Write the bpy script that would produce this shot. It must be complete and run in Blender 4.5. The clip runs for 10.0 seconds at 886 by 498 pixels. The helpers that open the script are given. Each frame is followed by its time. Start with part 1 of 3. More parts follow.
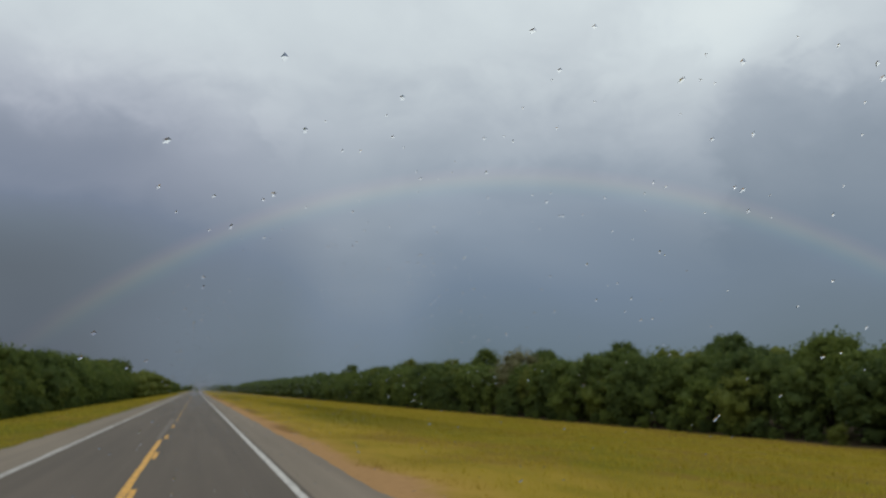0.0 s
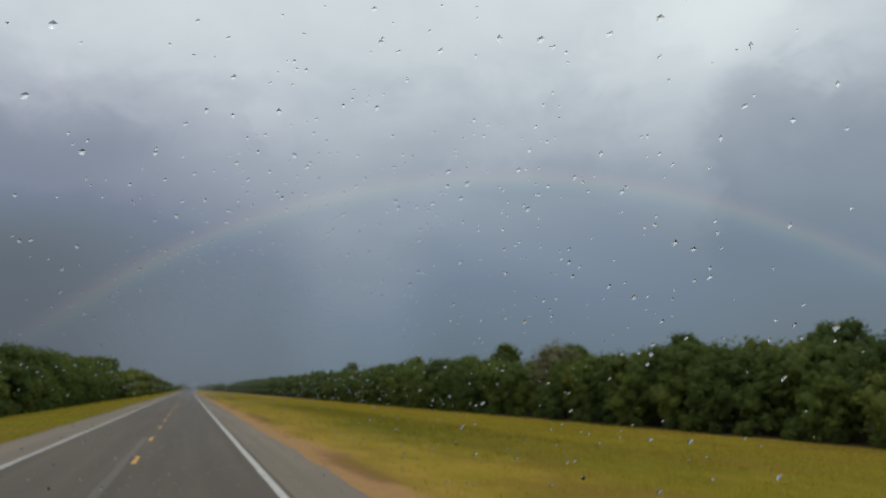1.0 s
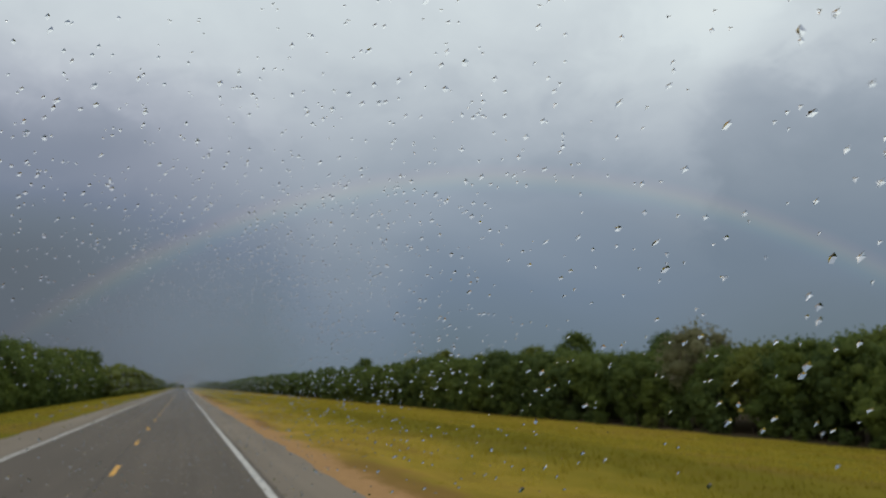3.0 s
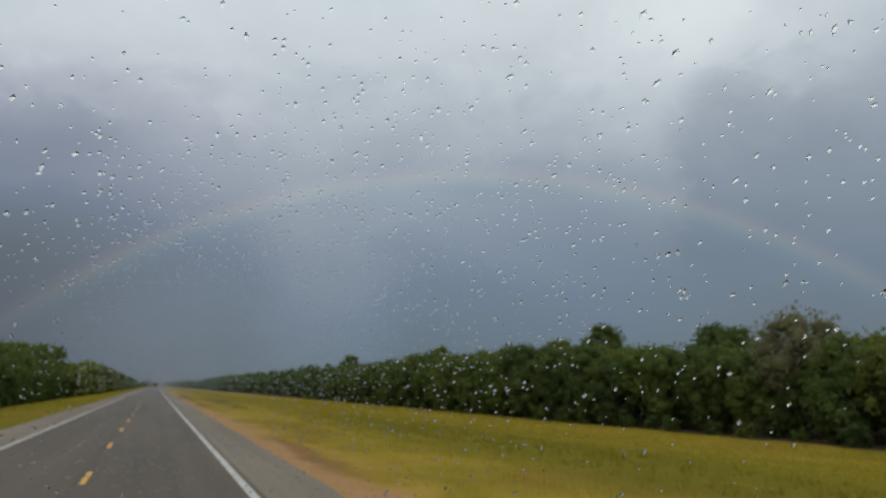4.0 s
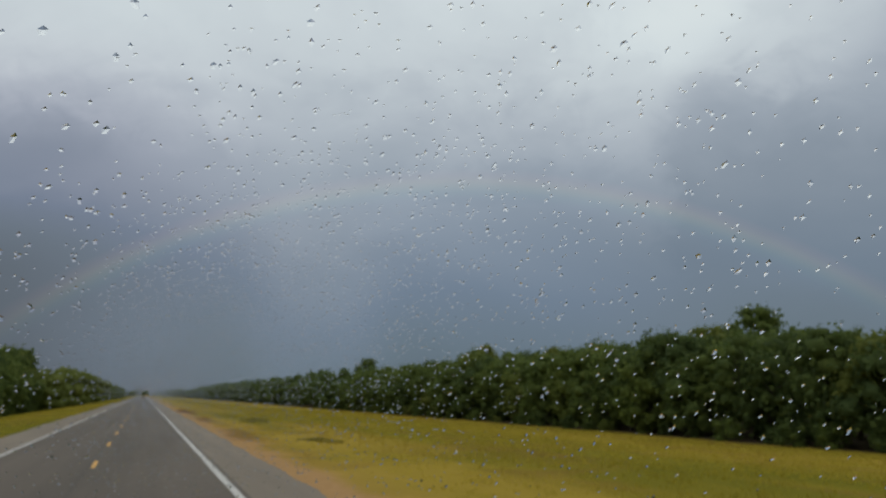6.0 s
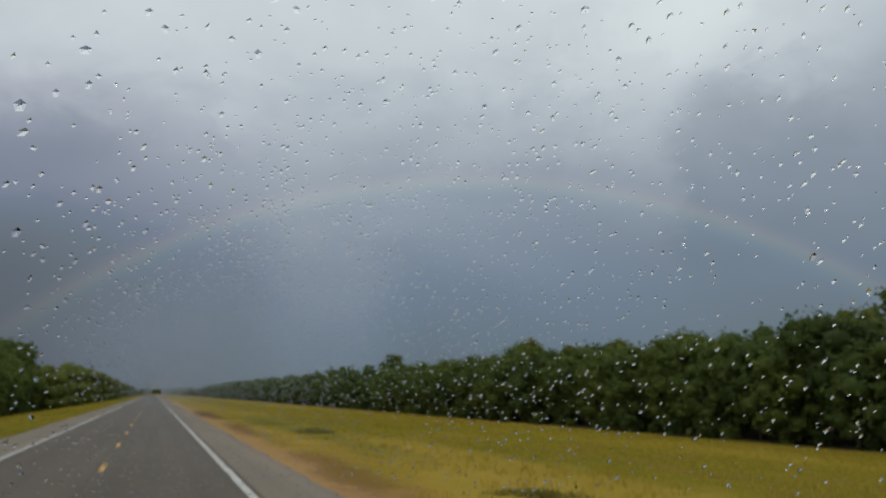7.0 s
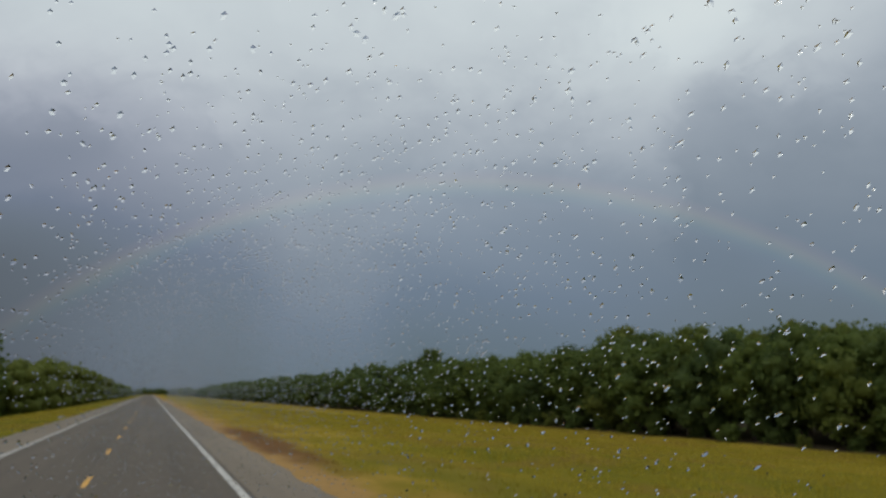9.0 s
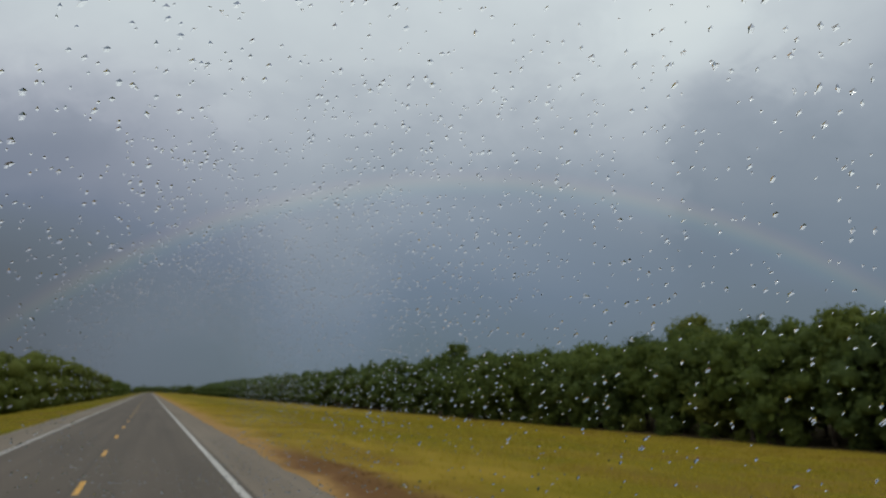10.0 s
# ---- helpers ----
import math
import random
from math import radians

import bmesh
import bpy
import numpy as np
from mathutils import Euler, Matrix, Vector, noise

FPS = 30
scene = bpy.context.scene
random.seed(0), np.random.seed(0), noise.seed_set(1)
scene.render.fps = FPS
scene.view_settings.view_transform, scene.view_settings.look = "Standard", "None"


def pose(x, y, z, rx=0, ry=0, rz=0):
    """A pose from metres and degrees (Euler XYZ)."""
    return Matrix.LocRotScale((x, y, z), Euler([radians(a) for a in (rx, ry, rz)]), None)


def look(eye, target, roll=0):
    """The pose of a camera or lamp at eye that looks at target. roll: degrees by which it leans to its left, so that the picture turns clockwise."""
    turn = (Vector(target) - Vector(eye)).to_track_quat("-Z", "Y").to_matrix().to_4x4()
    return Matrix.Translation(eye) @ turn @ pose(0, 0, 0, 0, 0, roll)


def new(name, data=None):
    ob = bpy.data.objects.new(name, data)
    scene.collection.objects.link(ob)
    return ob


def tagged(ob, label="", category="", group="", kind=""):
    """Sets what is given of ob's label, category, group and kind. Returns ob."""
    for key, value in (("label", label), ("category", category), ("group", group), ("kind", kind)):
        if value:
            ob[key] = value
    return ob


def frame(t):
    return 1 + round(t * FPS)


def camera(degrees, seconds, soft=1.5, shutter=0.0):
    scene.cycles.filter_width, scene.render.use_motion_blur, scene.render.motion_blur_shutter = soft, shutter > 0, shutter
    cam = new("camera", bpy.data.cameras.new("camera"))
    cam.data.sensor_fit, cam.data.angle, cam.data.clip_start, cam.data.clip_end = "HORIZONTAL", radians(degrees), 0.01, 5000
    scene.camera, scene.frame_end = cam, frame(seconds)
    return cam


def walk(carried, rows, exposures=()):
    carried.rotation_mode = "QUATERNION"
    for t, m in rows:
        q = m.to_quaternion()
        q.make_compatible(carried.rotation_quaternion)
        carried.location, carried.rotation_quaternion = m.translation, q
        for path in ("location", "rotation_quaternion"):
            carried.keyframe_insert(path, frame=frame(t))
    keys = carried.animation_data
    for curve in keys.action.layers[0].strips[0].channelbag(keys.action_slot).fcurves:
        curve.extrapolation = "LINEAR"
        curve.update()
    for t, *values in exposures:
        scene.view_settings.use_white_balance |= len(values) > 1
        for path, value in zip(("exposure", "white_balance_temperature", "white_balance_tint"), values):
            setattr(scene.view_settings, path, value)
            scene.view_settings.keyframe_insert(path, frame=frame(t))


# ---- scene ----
# the road runs along +y; the lane driven lies on x = 0, heights from the road's surface
EYE = 2.249
cam = camera(54.0, 10.0, soft=1.6)
# the lens is focused on the drops close before it, and the land behind is a little soft
cam.data.dof.use_dof, cam.data.dof.focus_distance, cam.data.dof.aperture_fstop = True, 0.85, 10.5
walk(cam, [
    (0, pose(-0.262, 0.000, EYE, 99.171, -0.055, -15.669)),
    (0.5, pose(-0.097, 13.271, EYE, 99.020, -0.087, -15.784)),
    (1, pose(0.002, 26.543, EYE, 99.114, -0.020, -16.126)),
    (1.5, pose(0.051, 39.814, EYE, 98.948, -0.066, -15.247)),
    (2, pose(0.100, 53.086, EYE, 98.947, -0.161, -14.648)),
    (2.5, pose(0.139, 66.357, EYE, 99.027, -0.136, -15.403)),
    (4, pose(-0.039, 106.172, EYE, 98.965, -0.251, -18.149)),
    (4.5, pose(-0.151, 119.443, EYE, 99.134, -0.114, -18.486)),
    (5, pose(-0.012, 132.714, EYE, 99.285, -0.033, -18.514)),
    (6.5, pose(-0.143, 172.529, EYE, 99.387, 0.404, -18.798)),
    (7, pose(-0.148, 185.800, EYE, 99.319, 0.197, -18.178)),
    (7.5, pose(-0.119, 199.072, EYE, 99.315, 0.187, -18.240)),
    (8, pose(-0.142, 212.343, EYE, 99.346, 0.200, -18.268)),
    (8.5, pose(-0.048, 225.615, EYE, 99.261, 0.102, -18.415)),
    (9, pose(-0.059, 238.886, EYE, 99.384, 0.096, -18.359)),
    (9.5, pose(-0.004, 252.157, EYE, 99.355, 0.042, -18.353)),
    (10, pose(-0.059, 265.429, EYE, 99.280, -0.020, -18.411)),
], exposures=((0, 0.03), (4, 0.0), (10, -0.1)))

# ---------------------------------------------------------------- light
SUN_AZ, SUN_EL = 199.7, 27.9        # degrees from +y towards +x; low behind the car


class Ex:
    """A node socket with arithmetic."""

    def __init__(self, nt, s):
        self.nt, self.s = nt, s

    def op(self, kind, *others, clamp=False):
        n = self.nt.nodes.new("ShaderNodeMath")
        n.operation, n.use_clamp = kind, clamp
        for k, o in enumerate((self, *others)):
            if isinstance(o, Ex):
                self.nt.links.new(o.s, n.inputs[k])
            else:
                n.inputs[k].default_value = o
        return Ex(self.nt, n.outputs[0])

    def __add__(self, o): return self.op("ADD", o)
    def __radd__(self, o): return self.op("ADD", o)
    def __sub__(self, o): return self.op("SUBTRACT", o)
    def __rsub__(self, o): return self.op("MULTIPLY", -1.0).op("ADD", o)
    def __mul__(self, o): return self.op("MULTIPLY", o)
    def __rmul__(self, o): return self.op("MULTIPLY", o)
    def __truediv__(self, o): return self.op("DIVIDE", o)

    def step(self, a, b, lo=0.0, hi=1.0):
        """Smooth step of this value from lo at a to hi at b."""
        n = self.nt.nodes.new("ShaderNodeMapRange")
        n.interpolation_type = "SMOOTHSTEP"
        self.nt.links.new(self.s, n.inputs[0])
        if a > b:
            a, b, lo, hi = b, a, hi, lo
        for k, val in enumerate((a, b, lo, hi)):
            n.inputs[k + 1].default_value = val
        return Ex(self.nt, n.outputs[0])


def node(nt, kind, **sockets):
    n = nt.nodes.new(kind)
    for key, val in sockets.items():
        if isinstance(val, Ex):
            nt.links.new(val.s, n.inputs[key])
        else:
            n.inputs[key].default_value = val
    return n


def noise_of(nt, vec, scale, detail=3.0, rough=0.5, stretch=None, distort=0.0):
    if stretch:
        m = nt.nodes.new("ShaderNodeMapping")
        nt.links.new(vec.s, m.inputs["Vector"])
        m.inputs["Scale"].default_value = stretch
        vec = Ex(nt, m.outputs[0])
    n = node(nt, "ShaderNodeTexNoise", Vector=vec, Scale=scale, Detail=detail, Roughness=rough, Distortion=distort)
    return Ex(nt, n.outputs["Fac"])


def ramp_of(nt, fac, stops):
    r = nt.nodes.new("ShaderNodeValToRGB")
    nt.links.new(fac.s, r.inputs[0])
    el = r.color_ramp.elements
    while len(el) < len(stops):
        el.new(1.0)
    for e, (pos, col) in zip(el, stops):
        e.position, e.color = pos, (*col, 1.0)
    return Ex(nt, r.outputs[0])


def mix_of(nt, fac, a, b, blend="MIX"):
    n = nt.nodes.new("ShaderNodeMix")
    n.data_type, n.blend_type = "RGBA", blend
    for k, val in ((0, fac), (6, a), (7, b)):
        if isinstance(val, Ex):
            nt.links.new(val.s, n.inputs[k])
        elif k == 0:
            n.inputs[k].default_value = val
        else:
            n.inputs[k].default_value = (*val, 1.0)
    return Ex(nt, n.outputs[2])


def lin(r, g, b):
    """Linear colour of the cloud from the usual 0 to 255 values, a trace greener."""
    return tuple(((c / 255 + 0.055) / 1.055) ** 2.4 if c > 10 else c / 255 / 12.92 for c in (r * 0.968, g, b * 0.977))


def way(az, el):
    a, e = radians(az), radians(el)
    return Vector((math.sin(a) * math.cos(e), math.cos(a) * math.cos(e), math.sin(e)))


CLOUDS = ((-8.8, 15.2, 5.3, 1.9, -3.0), (-2.0, 22.1, 6.6, 2.6, 2.2), (4.5, 16.8, 1.1, 2.2, 1.6), (-9.8, 7.3, 8.2, 4.1, -1.6), (13.8, 18.1, 6.1, 2.2, -1.5), (35.9, 22.3, 4.5, 1.6, 6.0),
          (31.1, 19.9, 3.7, 4.1, 2.0), (42.6, 20.5, 2.5, 1.9, 3.5), (22.0, 13.4, 5.7, 1.1, -1.2), (-2.2, 12.7, 8.2, 1.9, 1.0), (39.0, 18.4, 3.7, 2.2, -1.0), (9.2, 22.9, 4.9, 2.2, -0.8))


def build_sky():
    world = bpy.data.worlds.new("storm_sky")
    scene.world = world
    world.use_nodes = True
    nt = world.node_tree
    nt.nodes.clear()
    tc = nt.nodes.new("ShaderNodeTexCoord")
    d = Ex(nt, tc.outputs["Generated"])
    sep = nt.nodes.new("ShaderNodeSeparateXYZ")
    nt.links.new(d.s, sep.inputs[0])
    x, y, z = (Ex(nt, s) for s in sep.outputs)
    az = x.op("ARCTAN2", y) * 57.2958
    el = z.op("ARCSINE") * 57.2958

    def dot(v):
        return x * v.x + y * v.y + z * v.z

    # broad cloud masses: how bright the cloud base is, told as a height on the ramp below
    n_big = noise_of(nt, d, 2.6, 4.0, 0.5, (1, 1, 2.2), 0.4) - 0.5
    n_mid = noise_of(nt, d, 6.0, 6.0, 0.58, (1, 1, 1.5), 0.5) - 0.5
    n_fine = noise_of(nt, d, 20.0, 5.0, 0.58, (1, 1, 1.3), 0.6) - 0.5
    level = el + 2.0 + n_big * 6.0 + n_mid * 9.0 * el.step(10, 20) + n_fine * 2.6 * el.step(8, 20)
    edge = az + n_mid * 6.0 + n_fine * 5.5 - el.step(17, 25) * 6.0
    level = level - 4.0 * az.step(11, -8) * el.step(2, 9) * el.step(24, 13) - 5.0 * az.step(0, -11) * el.step(13, 7)
    level = level - 2.7 * edge.step(32.2, 35.2) * el.step(4, 14) * (1.0 - 0.65 * el.step(18, 25))
    level = level + 6.0 * (edge - 28.5).op("ABSOLUTE").step(9, 1) * el.step(16, 25)
    level = level + 2.6 * (az - 10.5).op("ABSOLUTE").step(6.5, 1.5) * el.step(15, 6)
    # single clouds: azimuth, elevation, half width, half height, how much paler
    u, v = az + n_mid * 9.0 + n_fine * 4.0, el + n_mid * 5.0 + n_fine * 3.0
    for a0, e0, wa, we, pale in CLOUDS:
        p, q = (u - a0) / wa, (v - e0) / we
        level = level + (p * p + q * q).step(2.6, 0.0) * (pale * 0.62)
    cloud = ramp_of(nt, level / 45.0 + 0.1, [
        (0.0, lin(82, 88, 100)), (0.11, lin(97, 106, 116)), (0.20, lin(108, 119, 132)), (0.29, lin(119, 130, 149)), (0.37, lin(138, 146, 163)),
        (0.44, lin(158, 164, 180)), (0.52, lin(180, 184, 198)), (0.62, lin(202, 205, 216)), (0.76, lin(217, 220, 229)),
        (0.9, lin(226, 228, 235))])
    # mauve cloud over the oncoming lane, bluer rain under the bow
    cloud = mix_of(nt, az.step(12, -6) * el.step(24, 12), cloud, (1.05, 0.985, 1.03), "MULTIPLY")
    cloud = mix_of(nt, (az - 22.0).op("ABSOLUTE").step(13, 4) * el.step(17, 9), cloud, (0.97, 0.995, 1.03), "MULTIPLY")
    # the cloud on the sun's side is lit from the front
    glow = dot(way(SUN_AZ, SUN_EL)).step(-0.2, 1.0)
    cloud = mix_of(nt, glow, cloud, (0.70, 0.68, 0.65))
    # a bow of 42 degrees round the point opposite to the sun
    ang = dot(way(SUN_AZ - 180, -SUN_EL)).op("ARCCOSINE") * 57.2958
    bow = ramp_of(nt, (ang - 40.0) / 2.6, [
        (0.0, (0, 0, 0)), (0.22, (0.002, 0.007, 0.012)), (0.40, (0.012, 0.034, 0.026)), (0.54, (0.052, 0.062, 0.026)),
        (0.67, (0.082, 0.062, 0.024)), (0.82, (0.046, 0.020, 0.014)), (1.0, (0, 0, 0))])
    seen = el.step(1, 9) * 0.45 + el.step(8, 15) * 0.06 + 0.06
    cloud = mix_of(nt, seen, cloud, bow, "ADD")
    # thin places let the clear sky through
    sky = nt.nodes.new("ShaderNodeTexSky")
    sky.sky_type, sky.sun_disc = "NISHITA", False
    sky.sun_elevation, sky.sun_rotation = radians(SUN_EL), radians(SUN_AZ)
    clear = mix_of(nt, 1.0, Ex(nt, sky.outputs[0]), (0.1, 0.1, 0.1), "MULTIPLY")
    cloud = mix_of(nt, el.step(45, 80) * 0.4, cloud, clear)
    # the cloud is thinner overhead
    cloud = mix_of(nt, el.step(28, 75), cloud, (1.75, 1.75, 1.72), "MULTIPLY")
    bg = node(nt, "ShaderNodeBackground", Color=cloud, Strength=1.0)
    out = nt.nodes.new("ShaderNodeOutputWorld")
    nt.links.new(bg.outputs[0], out.inputs[0])


build_sky()
sun = new("sun", bpy.data.lights.new("sun", "SUN"))
sun.data.energy, sun.data.angle, sun.data.color = 0.3, radians(14), (1.0, 0.94, 0.85)
sun.matrix_basis = look(way(SUN_AZ, SUN_EL) * 100, (0, 0, 0))


# ---------------------------------------------------------------- materials
def material(name, rough=0.8, spec=0.3):
    m = bpy.data.materials.new(name)
    m.use_nodes = True
    nt = m.node_tree
    bsdf = nt.nodes["Principled BSDF"]
    bsdf.inputs["Roughness"].default_value = rough
    bsdf.inputs["Specular IOR Level"].default_value = spec
    tc = nt.nodes.new("ShaderNodeTexCoord")
    return m, nt, bsdf, Ex(nt, tc.outputs["Object"])


def colour(nt, bsdf, c):
    nt.links.new(c.s, bsdf.inputs["Base Color"])


def relief(nt, bsdf, height, strength, distance):
    b = node(nt, "ShaderNodeBump", Height=height, Strength=strength, Distance=distance)
    nt.links.new(b.outputs[0], bsdf.inputs["Normal"])


def axes(nt, vec):
    sep = nt.nodes.new("ShaderNodeSeparateXYZ")
    nt.links.new(vec.s, sep.inputs[0])
    return [Ex(nt, s) for s in sep.outputs]


def asphalt(name, dark, pale, rough):
    m, nt, bsdf, o = material(name, rough, 0.35)
    broad = noise_of(nt, o, 0.35, 4.0, 0.55, (1, 0.12, 1))
    streak = noise_of(nt, o, 1.6, 3.0, 0.5, (1, 0.015, 1))
    grain = noise_of(nt, o, 60.0, 2.0, 0.7)
    f = broad * 0.45 + streak * 0.45 + grain * 0.10
    colour(nt, bsdf, ramp_of(nt, f, [(0.36, dark), (0.64, pale)]))
    relief(nt, bsdf, grain, 0.25, 0.004)
    return m


def paint(name, base, worn):
    m, nt, bsdf, o = material(name, 0.6, 0.3)
    wear = noise_of(nt, o, 3.0, 5.0, 0.65, (1, 0.3, 1)) * 0.7 + noise_of(nt, o, 22.0, 3.0, 0.6) * 0.3
    colour(nt, bsdf, ramp_of(nt, wear, [(0.30, worn), (0.52, base)]))
    return m


STRAW, OLIVE, GREEN, SOIL, DARK_SOIL = (0.305, 0.220, 0.034), (0.198, 0.162, 0.017), (0.118, 0.118, 0.011), (0.37, 0.220, 0.100), (0.125, 0.062, 0.032)


def meadow(name, blades):
    """Dry roadside grass; the ground itself shows bare soil along the shoulder."""
    m, nt, bsdf, o = material(name, 0.95, 0.02)
    x, y, z = axes(nt, o)
    big = noise_of(nt, o, 0.05, 4.0, 0.55, (0.7, 0.6, 1), 0.6)
    mid = noise_of(nt, o, 0.4, 5.0, 0.6, (1, 0.4, 1), 0.4)
    rust = noise_of(nt, o, 0.13, 4.0, 0.6, (1, 0.55, 1), 0.8)
    fine = noise_of(nt, o, 4.0, 4.0, 0.7)
    f = (big - 0.5) * 0.6 + (mid - 0.5) * 0.55 * x.step(30, 8, 0.7, 1.0) + (fine - 0.5) * 0.2 + 0.5
    grass = ramp_of(nt, f + x.step(8.5, 15) * 0.17 - x.step(26, 50) * 0.09 - x.step(0, 4) * 0.08 + x.step(0, -6) * 0.20 - 0.02, [(0.36, STRAW), (0.53, OLIVE), (0.74, GREEN)])
    grass = mix_of(nt, rust.step(0.46, 0.64) * 0.7, grass, (0.205, 0.128, 0.030))
    if blades:
        g = nt.nodes.new("ShaderNodeNewGeometry")
        r = Ex(nt, g.outputs["Random Per Island"])
        grass = mix_of(nt, r * 0.45 + 0.3, grass, (0.48, 0.40, 0.055))
    else:
        grass = mix_of(nt, 1.0, grass, (0.91, 0.91, 0.85), "MULTIPLY")

    def patch(y0, y1, x0, x1):
        """A stain with frayed edges over that stretch."""
        v, u = y + (rust - 0.5) * 22.0 + (mid - 0.5) * 8.0, x + (mid - 0.5) * 2.4 + (fine - 0.5) * 0.8
        my, mx = (y0 + y1) / 2, (x0 + x1) / 2
        return (v - my).op("ABSOLUTE").step((y1 - y0) * 0.7, (y1 - y0) * 0.25) * (u - mx).op("ABSOLUTE").step((x1 - x0) * 0.75, (x1 - x0) * 0.2)

    grass = mix_of(nt, patch(198, 236, 7.0, 14.5) * 0.65, grass, (0.335, 0.235, 0.040))
    grass = mix_of(nt, patch(60, 185, 12.0, 24.0) * 0.6, grass, (0.125, 0.115, 0.012))
    for y0, y1, x0, x1 in ((243, 275, 7.2, 10.0), (218, 244, 8.0, 10.6), (60, 92, 9.0, 14.0)):
        grass = mix_of(nt, patch(y0, y1, x0, x1) * 0.4, grass, (0.085, 0.098, 0.015))
    side = x - 4.85 + (mid - 0.5) * 2.6 + (fine - 0.5) * 1.2
    bare = side.step(0.75, -0.25) * x.step(0, 1) * y.step(250, 150, 0.7, 1.0)
    dry = side.step(2.6, 0.4) * x.step(0, 1)
    c = mix_of(nt, dry * 0.75, grass, mix_of(nt, mid.step(0.35, 0.6), (0.345, 0.225, 0.050), (0.265, 0.180, 0.036)))
    c = mix_of(nt, bare, c, mix_of(nt, fine.step(0.3, 0.75), SOIL, (0.30, 0.180, 0.082)))
    for y0, y1, x0, x1, k in ((266, 304, 4.3, 6.3, 0.85), (234, 255, 4.6, 6.1, 0.65), (204, 223, 4.6, 6.2, 0.5), (90, 110, 4.9, 6.4, 0.5), (46, 58, 4.5, 5.6, 0.5), (128, 146, 4.6, 5.6, 0.5)):
        c = mix_of(nt, patch(y0, y1, x0, x1) * k, c, DARK_SOIL)
    # leaf litter under the trees, coloured dark to carry the woods' shade too
    shade_litter = (x + (mid - 0.5) * 5.0).step(61.0, 63.5) * x.step(134, 122) + (x + (mid - 0.5) * 4.0).step(-30.0, -32.5) * x.step(-80, -69) * (y + (mid - 0.5) * 8.0).step(120, 130)
    c = mix_of(nt, shade_litter, c, mix_of(nt, fine.step(0.3, 0.7), (0.042, 0.034, 0.021), (0.068, 0.054, 0.032)))
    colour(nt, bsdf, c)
    if blades:
        thin = node(nt, "ShaderNodeBsdfTranslucent", Color=c)
        mix = node(nt, "ShaderNodeMixShader", Fac=0.5)
        nt.links.new(bsdf.outputs[0], mix.inputs[1])
        nt.links.new(thin.outputs[0], mix.inputs[2])
        nt.links.new(mix.outputs[0], nt.nodes["Material Output"].inputs["Surface"])
    else:
        relief(nt, bsdf, fine + mid, 0.5, 0.08)
    return m


def foliage(name, dark, pale, dry):
    m, nt, bsdf, o = material(name, 0.8, 0.1)
    g = nt.nodes.new("ShaderNodeNewGeometry")
    leaf = Ex(nt, g.outputs["Random Per Island"])
    oi = nt.nodes.new("ShaderNodeObjectInfo")
    tree = Ex(nt, oi.outputs["Random"])
    clump = noise_of(nt, o, 0.8, 4.0, 0.65)
    c = ramp_of(nt, leaf * 0.14 + tree * 0.5 + clump * 0.9 - 0.27, [(0.2, dark), (0.75, pale)])
    c = mix_of(nt, tree.step(0.8, 1.0) * 0.4 + (leaf.step(0.9, 1.0) * 0.15), c, dry)
    colour(nt, bsdf, c)
    relief(nt, bsdf, noise_of(nt, o, 2.2, 4.0, 0.7), 0.4, 0.3)
    thin = node(nt, "ShaderNodeBsdfTranslucent", Color=c)
    mix = node(nt, "ShaderNodeMixShader", Fac=0.45)
    nt.links.new(bsdf.outputs[0], mix.inputs[1])
    nt.links.new(thin.outputs[0], mix.inputs[2])
    nt.links.new(mix.outputs[0], nt.nodes["Material Output"].inputs["Surface"])
    return m


def bark(name, dark, pale):
    m, nt, bsdf, o = material(name, 0.9, 0.15)
    n = noise_of(nt, o, 6.0, 4.0, 0.65, (1, 1, 0.25))
    colour(nt, bsdf, ramp_of(nt, n, [(0.3, dark), (0.7, pale)]))
    relief(nt, bsdf, n, 0.6, 0.03)
    return m


M_LANE = asphalt("worn_asphalt", (0.066, 0.052, 0.038), (0.105, 0.083, 0.062), 0.8)
M_SHOULDER = asphalt("pale_shoulder_asphalt", (0.140, 0.114, 0.086), (0.205, 0.170, 0.128), 0.9)
M_SEAL = asphalt("dark_joint_seal", (0.056, 0.045, 0.034), (0.082, 0.065, 0.049), 0.8)
M_WHITE = paint("white_road_paint", (0.48, 0.47, 0.44), (0.22, 0.21, 0.195))
M_WHITE_OLD = paint("worn_white_road_paint", (0.36, 0.345, 0.32), (0.15, 0.14, 0.13))
M_GHOST = paint("ground_off_asphalt", (0.099, 0.078, 0.057), (0.089, 0.071, 0.052))
M_YELLOW = paint("yellow_road_paint", (0.62, 0.33, 0.045), (0.30, 0.17, 0.05))
M_GROUND = meadow("dry_meadow", False)
M_BLADES = meadow("grass_blades", True)
M_LEAF = foliage("oak_leaves", (0.063, 0.096, 0.035), (0.122, 0.166, 0.040), (0.170, 0.168, 0.040))
M_LEAF_DRY = foliage("thin_grey_leaves", (0.150, 0.158, 0.084), (0.250, 0.248, 0.135), (0.26, 0.235, 0.14))
M_WEED = foliage("weed_leaves", (0.170, 0.160, 0.034), (0.270, 0.230, 0.055), (0.28, 0.21, 0.065))
M_BARK = bark("dark_bark", (0.035, 0.028, 0.022), (0.10, 0.085, 0.07))
M_BARK_PALE = bark("pale_bark", (0.16, 0.135, 0.105), (0.34, 0.29, 0.24))


